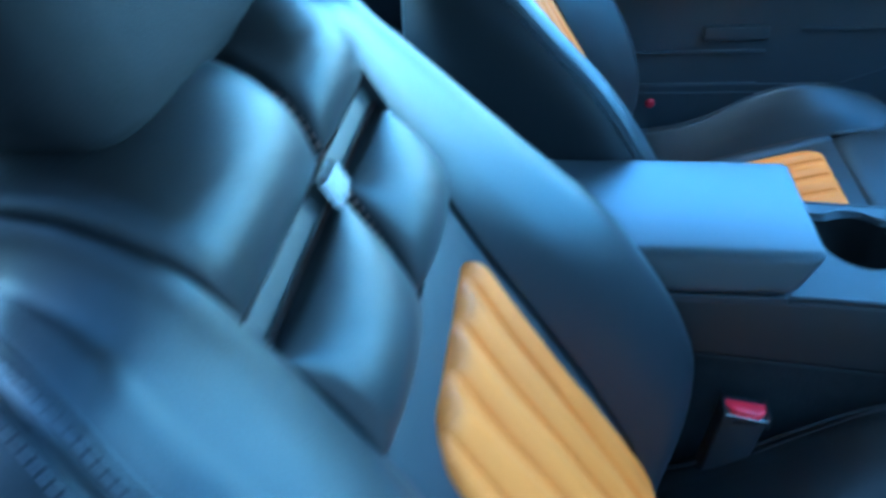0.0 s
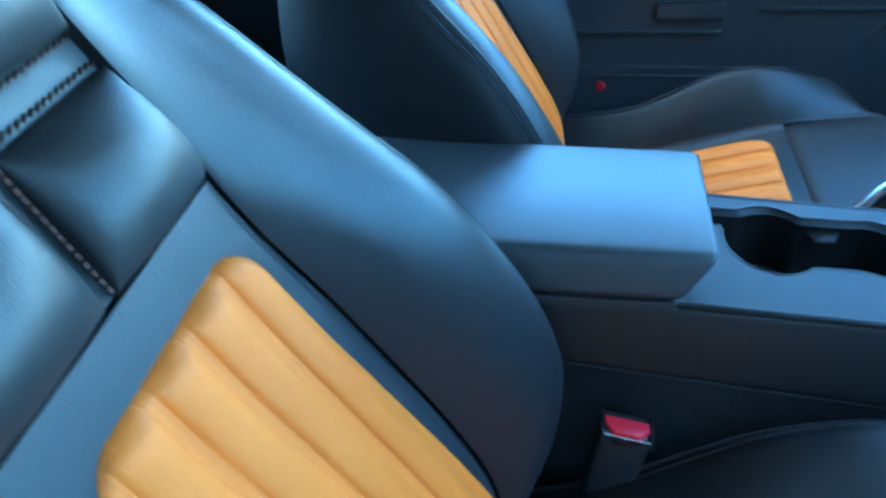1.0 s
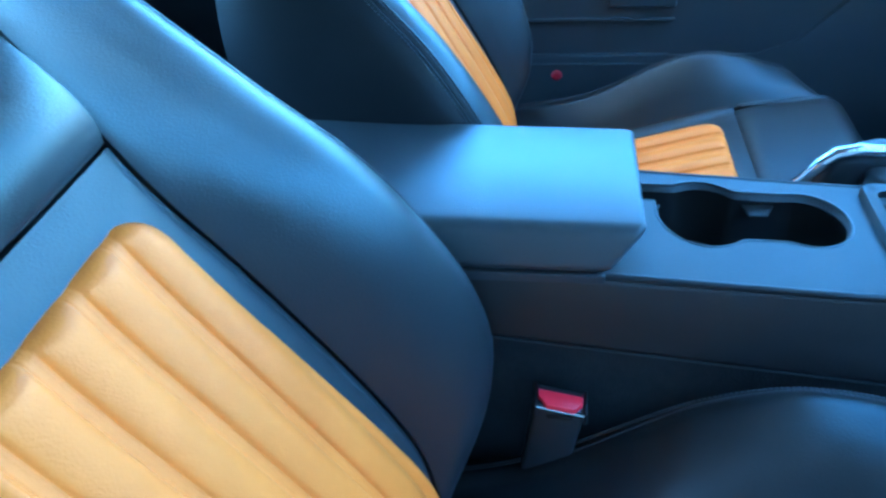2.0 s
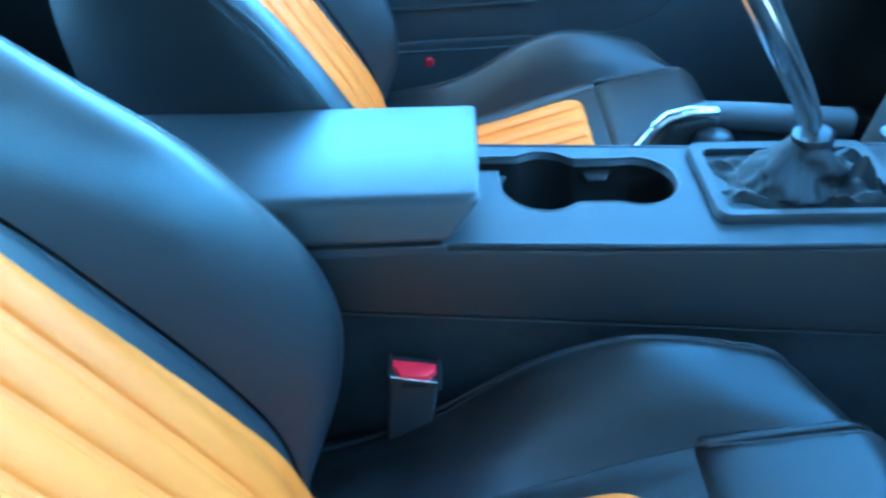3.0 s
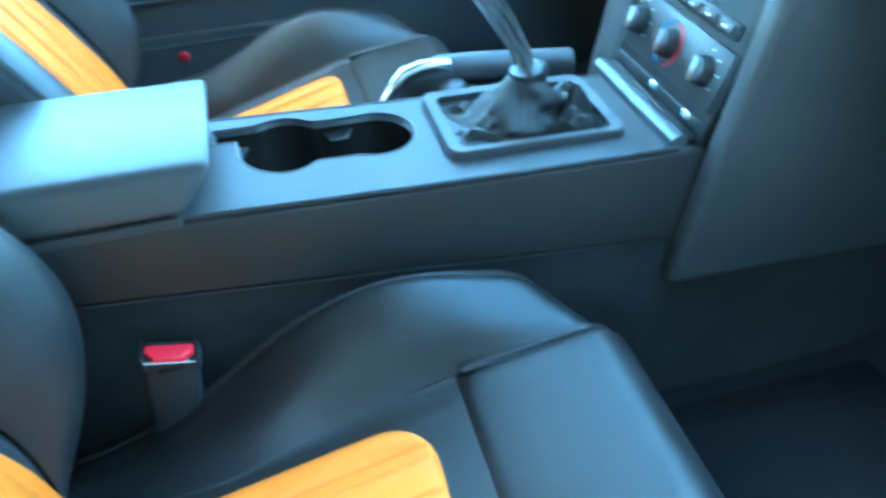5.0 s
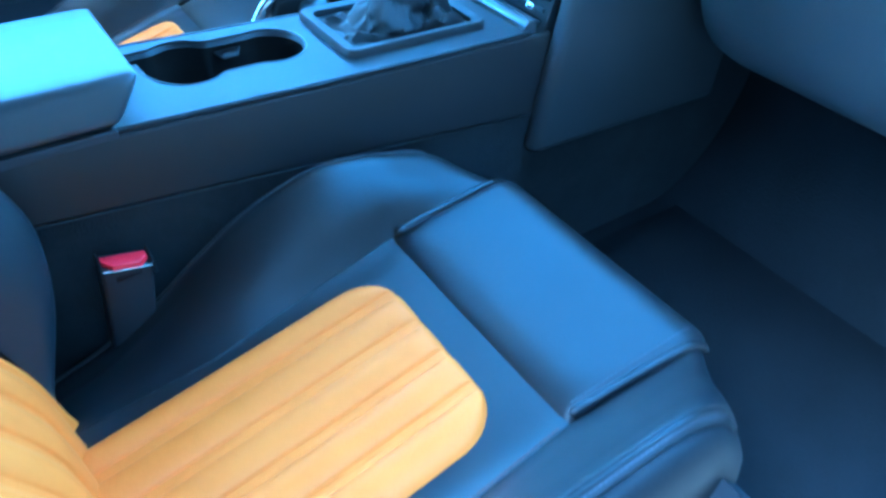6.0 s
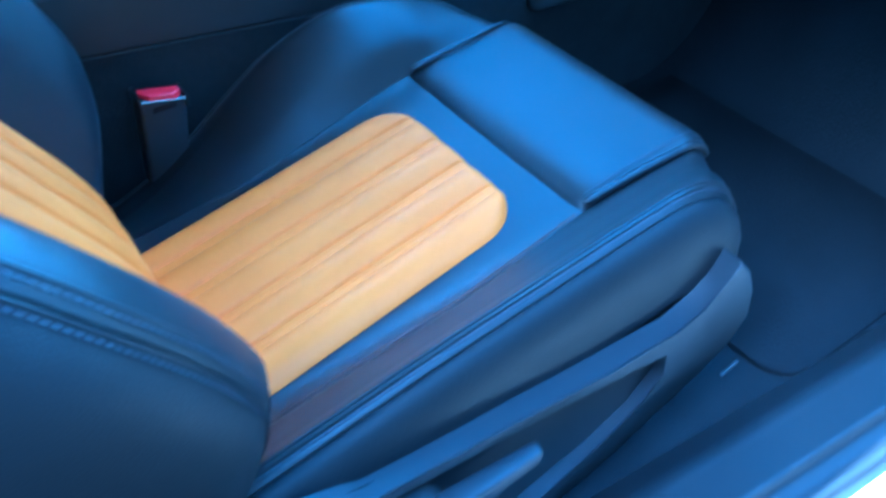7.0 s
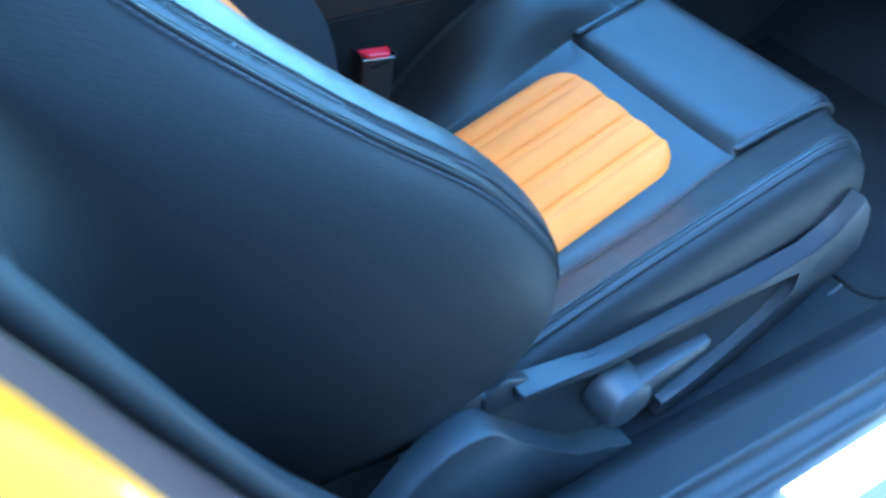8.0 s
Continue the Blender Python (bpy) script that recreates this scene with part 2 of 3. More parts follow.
DROP = [(-.2, -.06), (-.1, -.045), (-.03, -.022), (.03, -.005), (.08, 0), (.5, 0)]
FLAT = [(-.2, .85), (-.1, .95), (0, 1.04), (.1, 1.06), (.2, 1.06), (.27, .98), (.31, .66), (.36, .3), (.5, .1)]
LIFT = [(-.2, .1), (-.1, .12), (-.03, .25), (.03, .62), (.08, 1.05), (.13, 1.32), (.17, 1.36), (.22, 1.10), (.27, .66), (.31, .36), (.36, .2), (.5, .1)]


def section(table, p):
    q = abs(p)
    y, d = np.interp(q, table[:, 0], table[:, 1]), np.interp(q, table[:, 0], table[:, 2])
    y2, d2 = np.interp(q + .01, table[:, 0], table[:, 1]), np.interp(q + .01, table[:, 0], table[:, 2])
    y1, d1 = np.interp(q - .01, table[:, 0], table[:, 1]), np.interp(q - .01, table[:, 0], table[:, 2])
    n = Vector((-(d2 - d1), y2 - y1))
    n = n.normalized() if n.length else Vector((0, 1))
    s = 1 if p >= 0 else -1
    return y * s, d, n.x * s, n.y


@functools.lru_cache(maxsize=None)
def back_table(w, inner):
    """The backrest's half section at height w."""
    ys, h, c, e = ease(SEAM_IN if inner else SEAM_OUT, w), ease(WIDTH_IN if inner else WIDTH_OUT, w), ease(CREST if inner else CREST_OUT, w), ease(DEPTH, w)
    yr = h - (.034 if inner else .044)
    g = yr - ys
    return spline([(0, 0, 0), (.25, ys * .53, 0), (.44, ys * .93, 0), (.5, ys, .001), (.6, ys + .34 * g, c * (.60 if inner else .42)), (.70, ys + .74 * g, c * (.98 if inner else .88)),
                   (.77, yr, c), (.83, yr + .6 * (h - yr), c - .012), (.88, h, max(c - .045, e * .75)), (.94, h - .002, (max(c - .045, e * .75) + e) * .5), (1, h - .03, e)], 90)


def p_at(table, y):
    """The section's parameter at half-width y of the front."""
    k = int(np.argmax(table[:, 1]))
    return float(np.interp(abs(y), table[:k, 1], table[:k, 0])) * (1 if y >= 0 else -1)


def back_at(seat, p, w, off=0.0):
    y, d, ny, nd = section(back_table(round(w, 4), p >= 0), p)
    d += ease(BULGE, w) * max(0.0, 1 - (abs(p) / .8) ** 2)
    turn = max(0.0, (w - .555) / .07)
    a = min(w, .555)
    bx, bz = -.137 - .41 * a, .222 + .912 * a
    nx, nz = .912, .41
    if turn:
        cx, cz = bx - nx * .07, bz - nz * .07
        c, s = math.cos(turn), math.sin(turn)
        nx, nz = nx * c - nz * s, nx * s + nz * c
        bx, bz = cx + nx * .07, cz + nz * .07
    h = d + nd * off
    return seat["x"] + bx + nx * h, seat["y"] + seat["s"] * (y + ny * off), seat["z"] + bz + nz * h


def seam_in(u):
    """Where the inner bolster meets the cushion's flat panel."""
    return .139 - .033 * min(1.0, max(0.0, (.195 - u) / .20))


def cush_at(seat, p, u, off=0.0):
    flat = p < 0 and seat["flat"]
    y, d, ny, nd = section(EDGE_OUT if flat else CUSH, p)
    if d > 0:
        d *= ease(FLAT if flat else LIFT, u)
    if p > 0 and y > .10:
        seam = seam_in(u)
        y = .10 + (y - .10) * (seam - .10) / .035 if p < .5 else seam + (y - .135) * (.206 - seam) / .071 if p < .78 else y
    if seat["dip"]:
        d -= seat["dip"] * max(0.0, .18 - u) * (1 - min(1.0, max(0.0, (abs(p) - .45) / .3)))
    if p > 0:
        d += ease(DROP, u) * min(1.0, max(0.0, (p - .5) / .25))
    side = min(1.0, max(0.0, (abs(p) - .5) / .3))
    end, r = .325 - (.108 if flat else .070) * side, .024 + .021 * side
    a = min(u, end)
    bx, bz, nx, nz = a, .2385 + .12 * a, -.119, .993
    turn = min(max(0.0, (u - end) / r), 1.55)
    if turn:
        cx, cz = bx - nx * r, bz - nz * r
        c, s = math.cos(-turn), math.sin(-turn)
        nx, nz = nx * c - nz * s, nx * s + nz * c
        bx, bz = cx + nx * r, cz + nz * r
        bz -= max(0.0, u - end - 1.55 * r)
    h = d + nd * off
    return seat["x"] + bx + nx * h, seat["y"] + seat["s"] * (y + ny * off), seat["z"] + bz + nz * h


def pad(surface, seat, table, lo, hi, u0, u1, puff=.006, soft=.010, nu=24, nv=48, base=0.0, tuck=1.0, dome=0.0, softv=None):
    """A stuffed panel between the half-widths lo(u) and hi(u) (as section parameters) from u0 to u1."""
    def fn(a, b, sink=0.0):
        a, b = .35 * a + .65 * (.5 - .5 * math.cos(math.pi * a)), .2 * b + .8 * (.5 - .5 * math.cos(math.pi * b))
        u = u0 + (u1 - u0) * b
        p0, p1 = lo(u), hi(u)
        p = p0 + (p1 - p0) * a
        wide = max(.002, abs(p1 - p0) * .27)
        ea, eb = min(a, 1 - a) * wide, min(b, 1 - b) * abs(u1 - u0)
        off = base + puff * (1 - tuck * math.exp(-ea / soft)) * (1 - math.exp(-eb / (softv or soft)))
        if dome:
            off = base + puff * (16 * a * (1 - a) * b * (1 - b)) ** dome * (1.2 - .4 * b)
        return surface(seat, p, u, off - sink)
    return sheet(fn, nu, nv, .012, lambda a, b: fn(a, b, .012))


BACK_SEAMS, CUSHION_SEAMS = (-.079, -.035, .009, .053), (-.062, -.018, .026, .070)


def insert(surface, seat, half_at, u0, u1, shift, skew, seams, table):
    """The fluted panel: stuffed channels between pairs of seams, sunk a little at its rim."""
    ys = set(round(v * .0025, 5) for v in range(-64, 65))
    for c in seams:
        ys = {v for v in ys if abs(v - c) > .0078}
        ys |= {round(c + e + d, 5) for e in (-.0046, .0046) for d in (-.003, -.0018, -.0009, 0, .0009, .0018, .003)}
    ys = sorted(ys)
    us = [u0 + (u1 - u0) * (1 - (1 - k / 70) ** 1.25) for k in range(71)]
    bm = bmesh.new()
    rows = []
    for u in us:
        h = half_at(u)
        move = shift - skew * (u1 - u)
        row = []
        for v in ys:
            w = min(max(v, -h), h)
            rim = min(h - abs(w), u1 - u)
            off = -.004 + .007 * (1 - math.exp(-rim / .0025))
            fade = 1 - math.exp(-rim / .006)
            k = min(1.0, abs((w - seams[0] + .022) % .044 - .022) / .022)
            off += fade * .0074 * (1 - (1 - k) ** 2)
            for c in seams:
                off -= (.2 + .8 * fade) * sum(.0017 * math.exp(-((w - c - e) / .0013) ** 2) for e in (-.0046, .0046))
            tab = back_table(round(u, 4), w + move >= 0) if table is None else table
            row.append(bm.verts.new(surface(seat, p_at(tab, w + move), u, off)))
        rows.append(row)
    for q, r in zip(rows, rows[1:]):
        for k in range(len(ys) - 1):
            bm.faces.new((q[k], q[k + 1], r[k + 1], r[k]))
    bmesh.ops.remove_doubles(bm, verts=bm.verts[:], dist=1e-5)
    return bm


def rounded(half, end, r, grow=0.0, other=None):
    """The half-width of a panel whose corners at `end` are rounded by r."""
    def at(u):
        h = half + grow * (end - u)
        for e in ([end] if other is None else [end, other]):
            d = abs(e - u)
            if d < r:
                h -= r - math.sqrt(max(0, r * r - (r - d) ** 2))
        return h
    return at


def line(surface, seat, path, off):
    return [surface(seat, p, u, off) for p, u in path]


def stitches(surface, seat, path, off, step=.0046, long=.0032, r=.0009, slant=0.0):
    """A row of separate stitches along a seam, as one mesh."""
    pts = [Vector(q) for q in line(surface, seat, path, off)]
    bm = bmesh.new()
    walked, due = 0.0, 0.0
    for a, b in zip(pts, pts[1:]):
        d = b - a
        while due < walked + d.length:
            p = a + d.normalized() * (due - walked)
            side = d.normalized().orthogonal().normalized()
            q = p + d.normalized() * long + side.cross(d.normalized()) * slant
            other = side.cross(d.normalized())
            ring = [[bm.verts.new(c + (side * math.cos(t) + other * math.sin(t)) * r) for t in (0, 2.1, 4.2)] for c in (p, q)]
            for k in range(3):
                bm.faces.new((ring[0][k], ring[0][(k + 1) % 3], ring[1][(k + 1) % 3], ring[1][k]))
            due += step
        walked += d.length
    return bm


def bucket_seat(x, y, s, label, drop=0.0):
    seat = {"x": x, "y": y, "s": s, "z": -drop, "flat": not drop, "dip": 10 * drop}
    root = thing("bucket_seat", (x, y, 0.02), label, "seat", "front seats")
    C = lambda v: p_at(CUSH, v)
    edge = .154 if seat["flat"] else .139
    span = lambda a, b, n: [a + (b - a) * k / n for k in range(n + 1)]

    # cushion
    outer = lambda u: edge - (edge - .136) * min(1.0, max(0.0, (u - .05) / .15))
    part("cushion_panel", pad(cush_at, seat, CUSH, lambda u: -C(outer(u)), lambda u: .5, -.20, .200, .0, .02, 40, 48, .0), LEATHER, root, "smooth black leather panel")
    front, wider = (.167, 0.0) if seat["flat"] else (.178, .004)
    part("cushion_insert", insert(cush_at, seat, rounded(.108 + wider, front, .050), -.20, front, .002, .088, CUSHION_SEAMS, CUSH), TAN, root, "tan fluted leather insert")
    part("thigh_pad", pad(cush_at, seat, CUSH, lambda u: -C(.133 + .008 * min(1.0, max(0.0, (u - .199) / .13))), lambda u: C(.136 + .008 * min(1.0, max(0.0, (u - .199) / .13))), .199, .44, .0125, .0035, 44, 84, -.002, 1.0, 0.0, .009), LEATHER, root, "black leather front pad")
    for side in (1, -1):
        top = .856 if side > 0 else .812
        part("cushion_bolster", pad(cush_at, seat, CUSH, lambda u: .502 if side > 0 else -C(outer(u) + .0005), lambda u: side * top, -.20, .37, .003, .006, 40, 80), LEATHER, root, "black leather side bolster")
        part("cushion_side", pad(cush_at, seat, CUSH, lambda u: side * (top + .003), lambda u: side * 1.0, -.20, .37, .003, .006, 24, 60), DULL_LEATHER, root, "smooth black leather side roll, darkened for shade")
        for k in ((-.012, .012) if side > 0 else (-.045, -.026)):
            part("piping", tube(line(cush_at, seat, [(side * (top + k), u) for u in span(-.19, .35, 60)], .0026), .0012, 6), LEATHER, root)
        part("stitching", stitches(cush_at, seat, [(side * (top - .014), u) for u in span(-.18, .34, 60)], .0040), DARKTHREAD, root, "dark stitches")
    part("stitching", stitches(cush_at, seat, [(-C(outer(u)), u) for u in span(-.10, .190, 50)], .0028), THREAD, root, "fine brown stitches")
    for v in (-.1335, .1365):
        grow = math.copysign(.008, v)
        part("pad_edge", tube(line(cush_at, seat, [(C(v + grow * min(1.0, (u - .204) / .13)), u) for u in span(.204, .352, 40)], .0058), [.0015] + [.0042] * 39 + [.002], 10), LEATHER, root, "rolled leather edge")
    for v in (-.137, .141):
        part("stitching", stitches(cush_at, seat, [(C(v - math.copysign(.009, v)), u) for u in span(.21, .335, 34)], .0107), DARKTHREAD, root, "fine grey stitches")
    part("stitching", stitches(cush_at, seat, [(.80, u) for u in span(-.05, .27, 60)], .0036), DARKTHREAD, root, "dark stitches")
    part("seat_pan", box(x - .19, x + .30, y - .20, y + .20, .085, .175, .01), DARK, root)
    for dy in (-.17, .17):
        part("seat_rail", box(x - .24, x + .33, y + dy - .02, y + dy + .02, .02, .088, .004), DARK, root)

    # backrest
    LOW, TOP = -.045, .745
    T = lambda u, v: p_at(back_table(round(u, 4), v >= 0), v)
    part("back_panel", pad(back_at, seat, None, lambda u: -.49, lambda u: .49, LOW, .428, .003, .02, 40, 48, -.003), SUEDE, root, "smooth black leather panel")
    slim = 0.0 if seat["flat"] else .006
    r2 = rounded(.093 - slim, .398, .035, .072)
    part("back_insert", insert(back_at, seat, r2, LOW, .398, .003 + slim, -.013, BACK_SEAMS, None), TAN, root, "tan fluted leather insert")
    for a in (1, -1):
        for w0, w1 in ((.431, .5125), (.5365, .70)):
            part("back_cushion", pad(back_at, seat, None, lambda u: a * .026, lambda u: a * .497, w0, w1, .022, .016, 36, 40, -.004, 1.0, .45), LEATHER, root, "tufted black leather cushion")
    part("strap", pad(back_at, seat, None, lambda u: -.49, lambda u: .49, .512, .536, .0006, .003, 60, 6, -.0085), LEATHER, root, "stitched leather strap")
    for w in (.5160, .5330):
        part("stitching", stitches(back_at, seat, [(v, w) for v in span(-.47, .47, 40)], -.0045, .0056, .0040, .0014, .0020), THREAD, root, "brown stitches")
    for c in (-.019, .019):
        part("stitching", stitches(back_at, seat, [(c, w) for w in span(.433, .66, 60)], -.0045, .0056, .0040, .0014, .0020), THREAD, root, "brown stitches")
    part("seam_tape", pad(back_at, seat, None, lambda u: -.025, lambda u: .025, .43, .70, .0006, .003, 8, 30, -.0085), LEATHER, root)
    at, along, out = Vector(back_at(seat, 0, .524, -.002)) + Vector((0, -.012 * s, 0)), Vector((-.41, 0, .912)), Vector((.912, 0, .41))
    part("metal_badge", hexa([at + Vector((0, s * c * .0125, 0)) + along * e * .0105 + out * h for h in (0, .006) for c, e in ((-1, -1), (1, -1), (1, 1), (-1, 1))], .0035, 1), SILVER, root, "polished metal badge", False)
    for side in (1, -1):
        part("back_bolster", pad(back_at, seat, None, lambda u: side * .498, lambda u: side * .818, LOW, TOP, .003, .006, 34, 90), LEATHER, root, "black leather side bolster")
        part("back_side", pad(back_at, seat, None, lambda u: side * .821, lambda u: side * 1.0, LOW, TOP, .002, .004, 22, 90), DULL_LEATHER, root)
        for k in (-.018, .006):
            part("piping", tube(line(back_at, seat, [(side * (.819 + k), u) for u in span(LOW + .01, TOP - .01, 90)], .0016), .0014, 6), LEATHER, root)
        for k in (-.011, .012):
            part("stitching", stitches(back_at, seat, [(side * (.819 + k), u) for u in span(LOW + .03, TOP - .03, 90)], .0022), DARKTHREAD, root, "dark stitches")

    def shell(a, b):
        w = LOW + (TOP - LOW) * b
        p, q = Vector(back_at(seat, -1, w)), Vector(back_at(seat, 1, w))
        return p.lerp(q, a) + Vector((-.03, 0, -.012)) * math.sin(math.pi * a)
    part("back_shell", sheet(shell, 20, 30, 0), LEATHER, root, "black leather back shell")

    # headrest
    hx, hz = x - .465, .858 - drop
    bm = bmesh.new()
    bmesh.ops.create_cube(bm, size=1)
    bmesh.ops.subdivide_edges(bm, edges=bm.edges[:], cuts=7, use_grid_fill=True)
    for v in bm.verts:
        c = v.co * 2
        ln = (abs(c.x) ** 4 + abs(c.y) ** 4 + abs(c.z) ** 4) ** .25
        c = c / ln
        v.co = Vector((hx + c.x * .052 - c.z * .03 + .02 * (c.y ** 2), y + c.y * .135 * (1 - .08 * c.z), hz + c.z * .095))
    part("headrest", bm, HEADREST, root, "black leather headrest")
    for dy in (-.05, .05):
        part("headrest_post", tube([(hx - .01, y + dy, hz - .06), (hx + .02, y + dy, hz - .15)], .005, 10), CHROME, root)
    return seat, root


near_seat, near_root = bucket_seat(0.0, -0.372, 1, "black leather bucket seat with tan fluted inserts beside the open door")
far_seat, far_root = bucket_seat(0.02, 0.368, -1, "black leather bucket seat with tan fluted inserts beyond the console", 0.02)

# plastic side cover of the near seat, with the backrest lever
SIDE_Y = -0.612


def on_side(a, b, h):
    return a, SIDE_Y + .006 - h, b


cover = [(-.29, .20), (-.24, .10), (.00, .06), (.16, .085), (.26, .130), (.298, .165), (.290, .21), (.258, .240), (.22, .21), (.0, .225), (-.17, .275), (-.215, .295), (-.265, .285)]
side_cover = part("side_cover", plate(cover, .008, on_side, .003), DARK, near_root, "dark plastic seat side cover")
rail = [(-.175, .284), (-.085, .250), (.031, .238), (.133, .223), (.205, .217), (.234, .226), (.252, .246), (.262, .268), (.284, .243), (.300, .210), (.308, .172), (.294, .146), (.26, .128),
        (.215, .108), (.16, .080), (.09, .064), (.03, .056), (.03, .083), (.075, .096), (.13, .110), (.175, .132), (.203, .165), (.198, .200), (.133, .211), (.031, .226), (-.085, .238), (-.175, .271)]
part("rim", plate(rail, .022, on_side, .004), COVER, side_cover, "raised grey plastic rim")
hinge = [(-.32, .20), (-.24, .13), (-.14, .085), (-.05, .062), (-.024, .074), (-.063, .103), (-.088, .116), (-.106, .134), (-.143, .180), (-.187, .242), (-.203, .270),
         (-.214, .281), (-.232, .286), (-.252, .285), (-.277, .270), (-.312, .235)]
part("hinge_cover", plate(hinge, .028, lambda a, b, h: on_side(a, b, h + .008), .0030, 3), COVER, side_cover, "grey plastic hinge cover")
part("hinge_block", plate([(-.206, .255), (-.160, .250), (-.158, .278), (-.180, .295), (-.204, .286)], .012, on_side, .003), DARK, side_cover, "dark hinge block")
lever = part("recliner_lever", disc((-.058, SIDE_Y - .004, .185), (0, -1, 0), .031, .027, .034, 28, .004), COVER, side_cover, "grey plastic recliner lever")
part("lever_arm", hexa([(-.06, SIDE_Y - .012, .180), (.050, SIDE_Y - .016, .187), (.053, SIDE_Y - .016, .202), (-.06, SIDE_Y - .012, .210),
                        (-.06, SIDE_Y - .034, .180), (.048, SIDE_Y - .030, .187), (.051, SIDE_Y - .030, .202), (-.06, SIDE_Y - .034, .210)], .004), COVER, lever)
part("rail_bolt", tube([(.315, -.621, .07), (.335, -.622, .078)], .0022, 8), TRIM, near_root, "bare metal rail end")

# seat belt buckle
buckle = thing("seat_belt_buckle", (-.045, -.150, .15), "black seat belt buckle with red release button beside the seat", "seat belt")
part("housing", hexa([(-.080, -.162, .175), (-.038, -.162, .168), (-.038, -.136, .168), (-.080, -.136, .175), (-.064, -.163, .296), (-.019, -.163, .285), (-.019, -.136, .285), (-.064, -.136, .296)], .004), PLASTIC, buckle, "dark grey plastic housing")
button = [(-.0615, -.155), (-.054, -.1650), (-.030, -.1650), (-.0215, -.155), (-.0215, -.147), (-.0615, -.147)]
part("release_button", plate(button, .006, lambda a, b, h: (a, b, .294 - .22 * (a + .0615) + h), .0015), RED, buckle, "red release button")
part("tongue_slot", box(-.054, -.030, -.1648, -.160, .2785, .2835, .001, 2), WELL, buckle)
for x0, x1, z0 in ((-.0655, -.0625, .294), (-.0205, -.0175, .284)):
    part("housing_lip", box(x0, x1, -.1655, -.138, z0 - .010, z0 + .005, .001, 2), DARK, buckle, "grey lip beside the button")
part("front_edge", tube([(-.064, -.1640, .2945), (-.042, -.1645, .2895), (-.0185, -.1640, .2840)], .0012, 6), SILVER, buckle, "thin bright edge")
part("stalk", box(-.075, -.045, -.156, -.142, .02, .18, .004), DARK, buckle)

# ---- centre console ----
console = thing("center_console", (.1, 0, .02), "dark grey plastic centre console between the seats", "car console")
top_z = lambda x: .390 - .04 * x


def cup_edges(x):
    """Near and far rim of the cup opening at x."""
    near, far = [], []
    for cx, cy, rx, ry in ((.092, .0125, .046, .0555), (.186, .0095, .041, .0445)):
        d = 1 - ((x - cx) / rx) ** 2
        if d > 0:
            near.append(cy - ry * math.sqrt(d)), far.append(cy + ry * math.sqrt(d))
    if .10 < x < .18:
        near.append(-.029), far.append(.052)
    if .022 <= x < .08:
        near.append(.029), far.append(.059)
    return min(near), max(far)


xs = [.022, .03, .042] + [.046 + .0475 * (1 - math.cos(math.pi * k / 20)) for k in range(20)] + [.142, .148, .155] + [.160, .168, .176] + [.186 + .0409 * math.sin(math.pi / 2 * k / 16) for k in range(17)]
xs = sorted(set(round(v, 5) for v in xs))
cup_loop = [(v, cup_edges(v)[0]) for v in xs] + [(v, cup_edges(v)[1]) for v in reversed(xs)]
FAR = [(-.40, .100), (-.02, .086), (.05, .082), (.15, .0775), (.25, .0725), (.47, .0715)]
bm = bmesh.new()
outer = [(-.40, -.086), (-.02, -.091), (.20, -.098), (.30, -.099), (.47, -.099), *FAR[::-1]]
edges = []
for loop in (outer, cup_loop):
    vs = [bm.verts.new((a, b, top_z(a))) for a, b in loop]
    edges += [bm.edges.new((vs[k], vs[(k + 1) % len(vs)])) for k in range(len(vs))]
bmesh.ops.triangle_fill(bm, edges=edges, use_beauty=True)
ext = bmesh.ops.extrude_face_region(bm, geom=bm.faces[:])
bmesh.ops.translate(bm, verts=[g for g in ext["geom"] if isinstance(g, bmesh.types.BMVert)], vec=(0, 0, -.006))
top_panel = part("top_panel", bm, TRIM, console, "grey plastic console top")
bm = bmesh.new()
hi = [bm.verts.new((a, b, top_z(a) - .002)) for a, b in cup_loop]
lo = [bm.verts.new((a, b, top_z(a) - .075)) for a, b in cup_loop]
for k in range(len(hi)):
    j = (k + 1) % len(hi)
    bm.faces.new((hi[k], hi[j], lo[j], lo[k]))
bm.faces.new(lo)
part("cup_well", bm, WELL, console, "black rubber cup holder well")
bm = bmesh.new()
hi = [bm.verts.new((a, b, top_z(a) - .001)) for a, b in cup_loop]
lo = [bm.verts.new((a + (.135 - a) * .04, b - (.006 if b > .012 else -.001), top_z(a) - .006)) for a, b in cup_loop]
for k in range(len(hi)):
    j = (k + 1) % len(hi)
    bm.faces.new((hi[k], hi[j], lo[j], lo[k]))
part("cup_collar", bm, TRIM, console, "grey plastic collar round the cup wells")
part("cup_rim", tube([(a, b, top_z(a) - .0004) for a, b in cup_loop + cup_loop[:1]], .0013, 8), SOFT, console)
for cx, cy in ((.151, .049), (.040, .046)):
    part("cup_finger", hexa([(cx - .009, cy - .010, .363), (cx + .009, cy - .010, .363), (cx + .016, cy + .003, .367), (cx - .016, cy + .003, .367),
                             (cx - .009, cy - .010, .3655), (cx + .009, cy - .010, .3655), (cx + .016, cy + .003, .3705), (cx - .016, cy + .003, .3705)], .0008, 2), PLASTIC, console, "grey cup retaining finger")
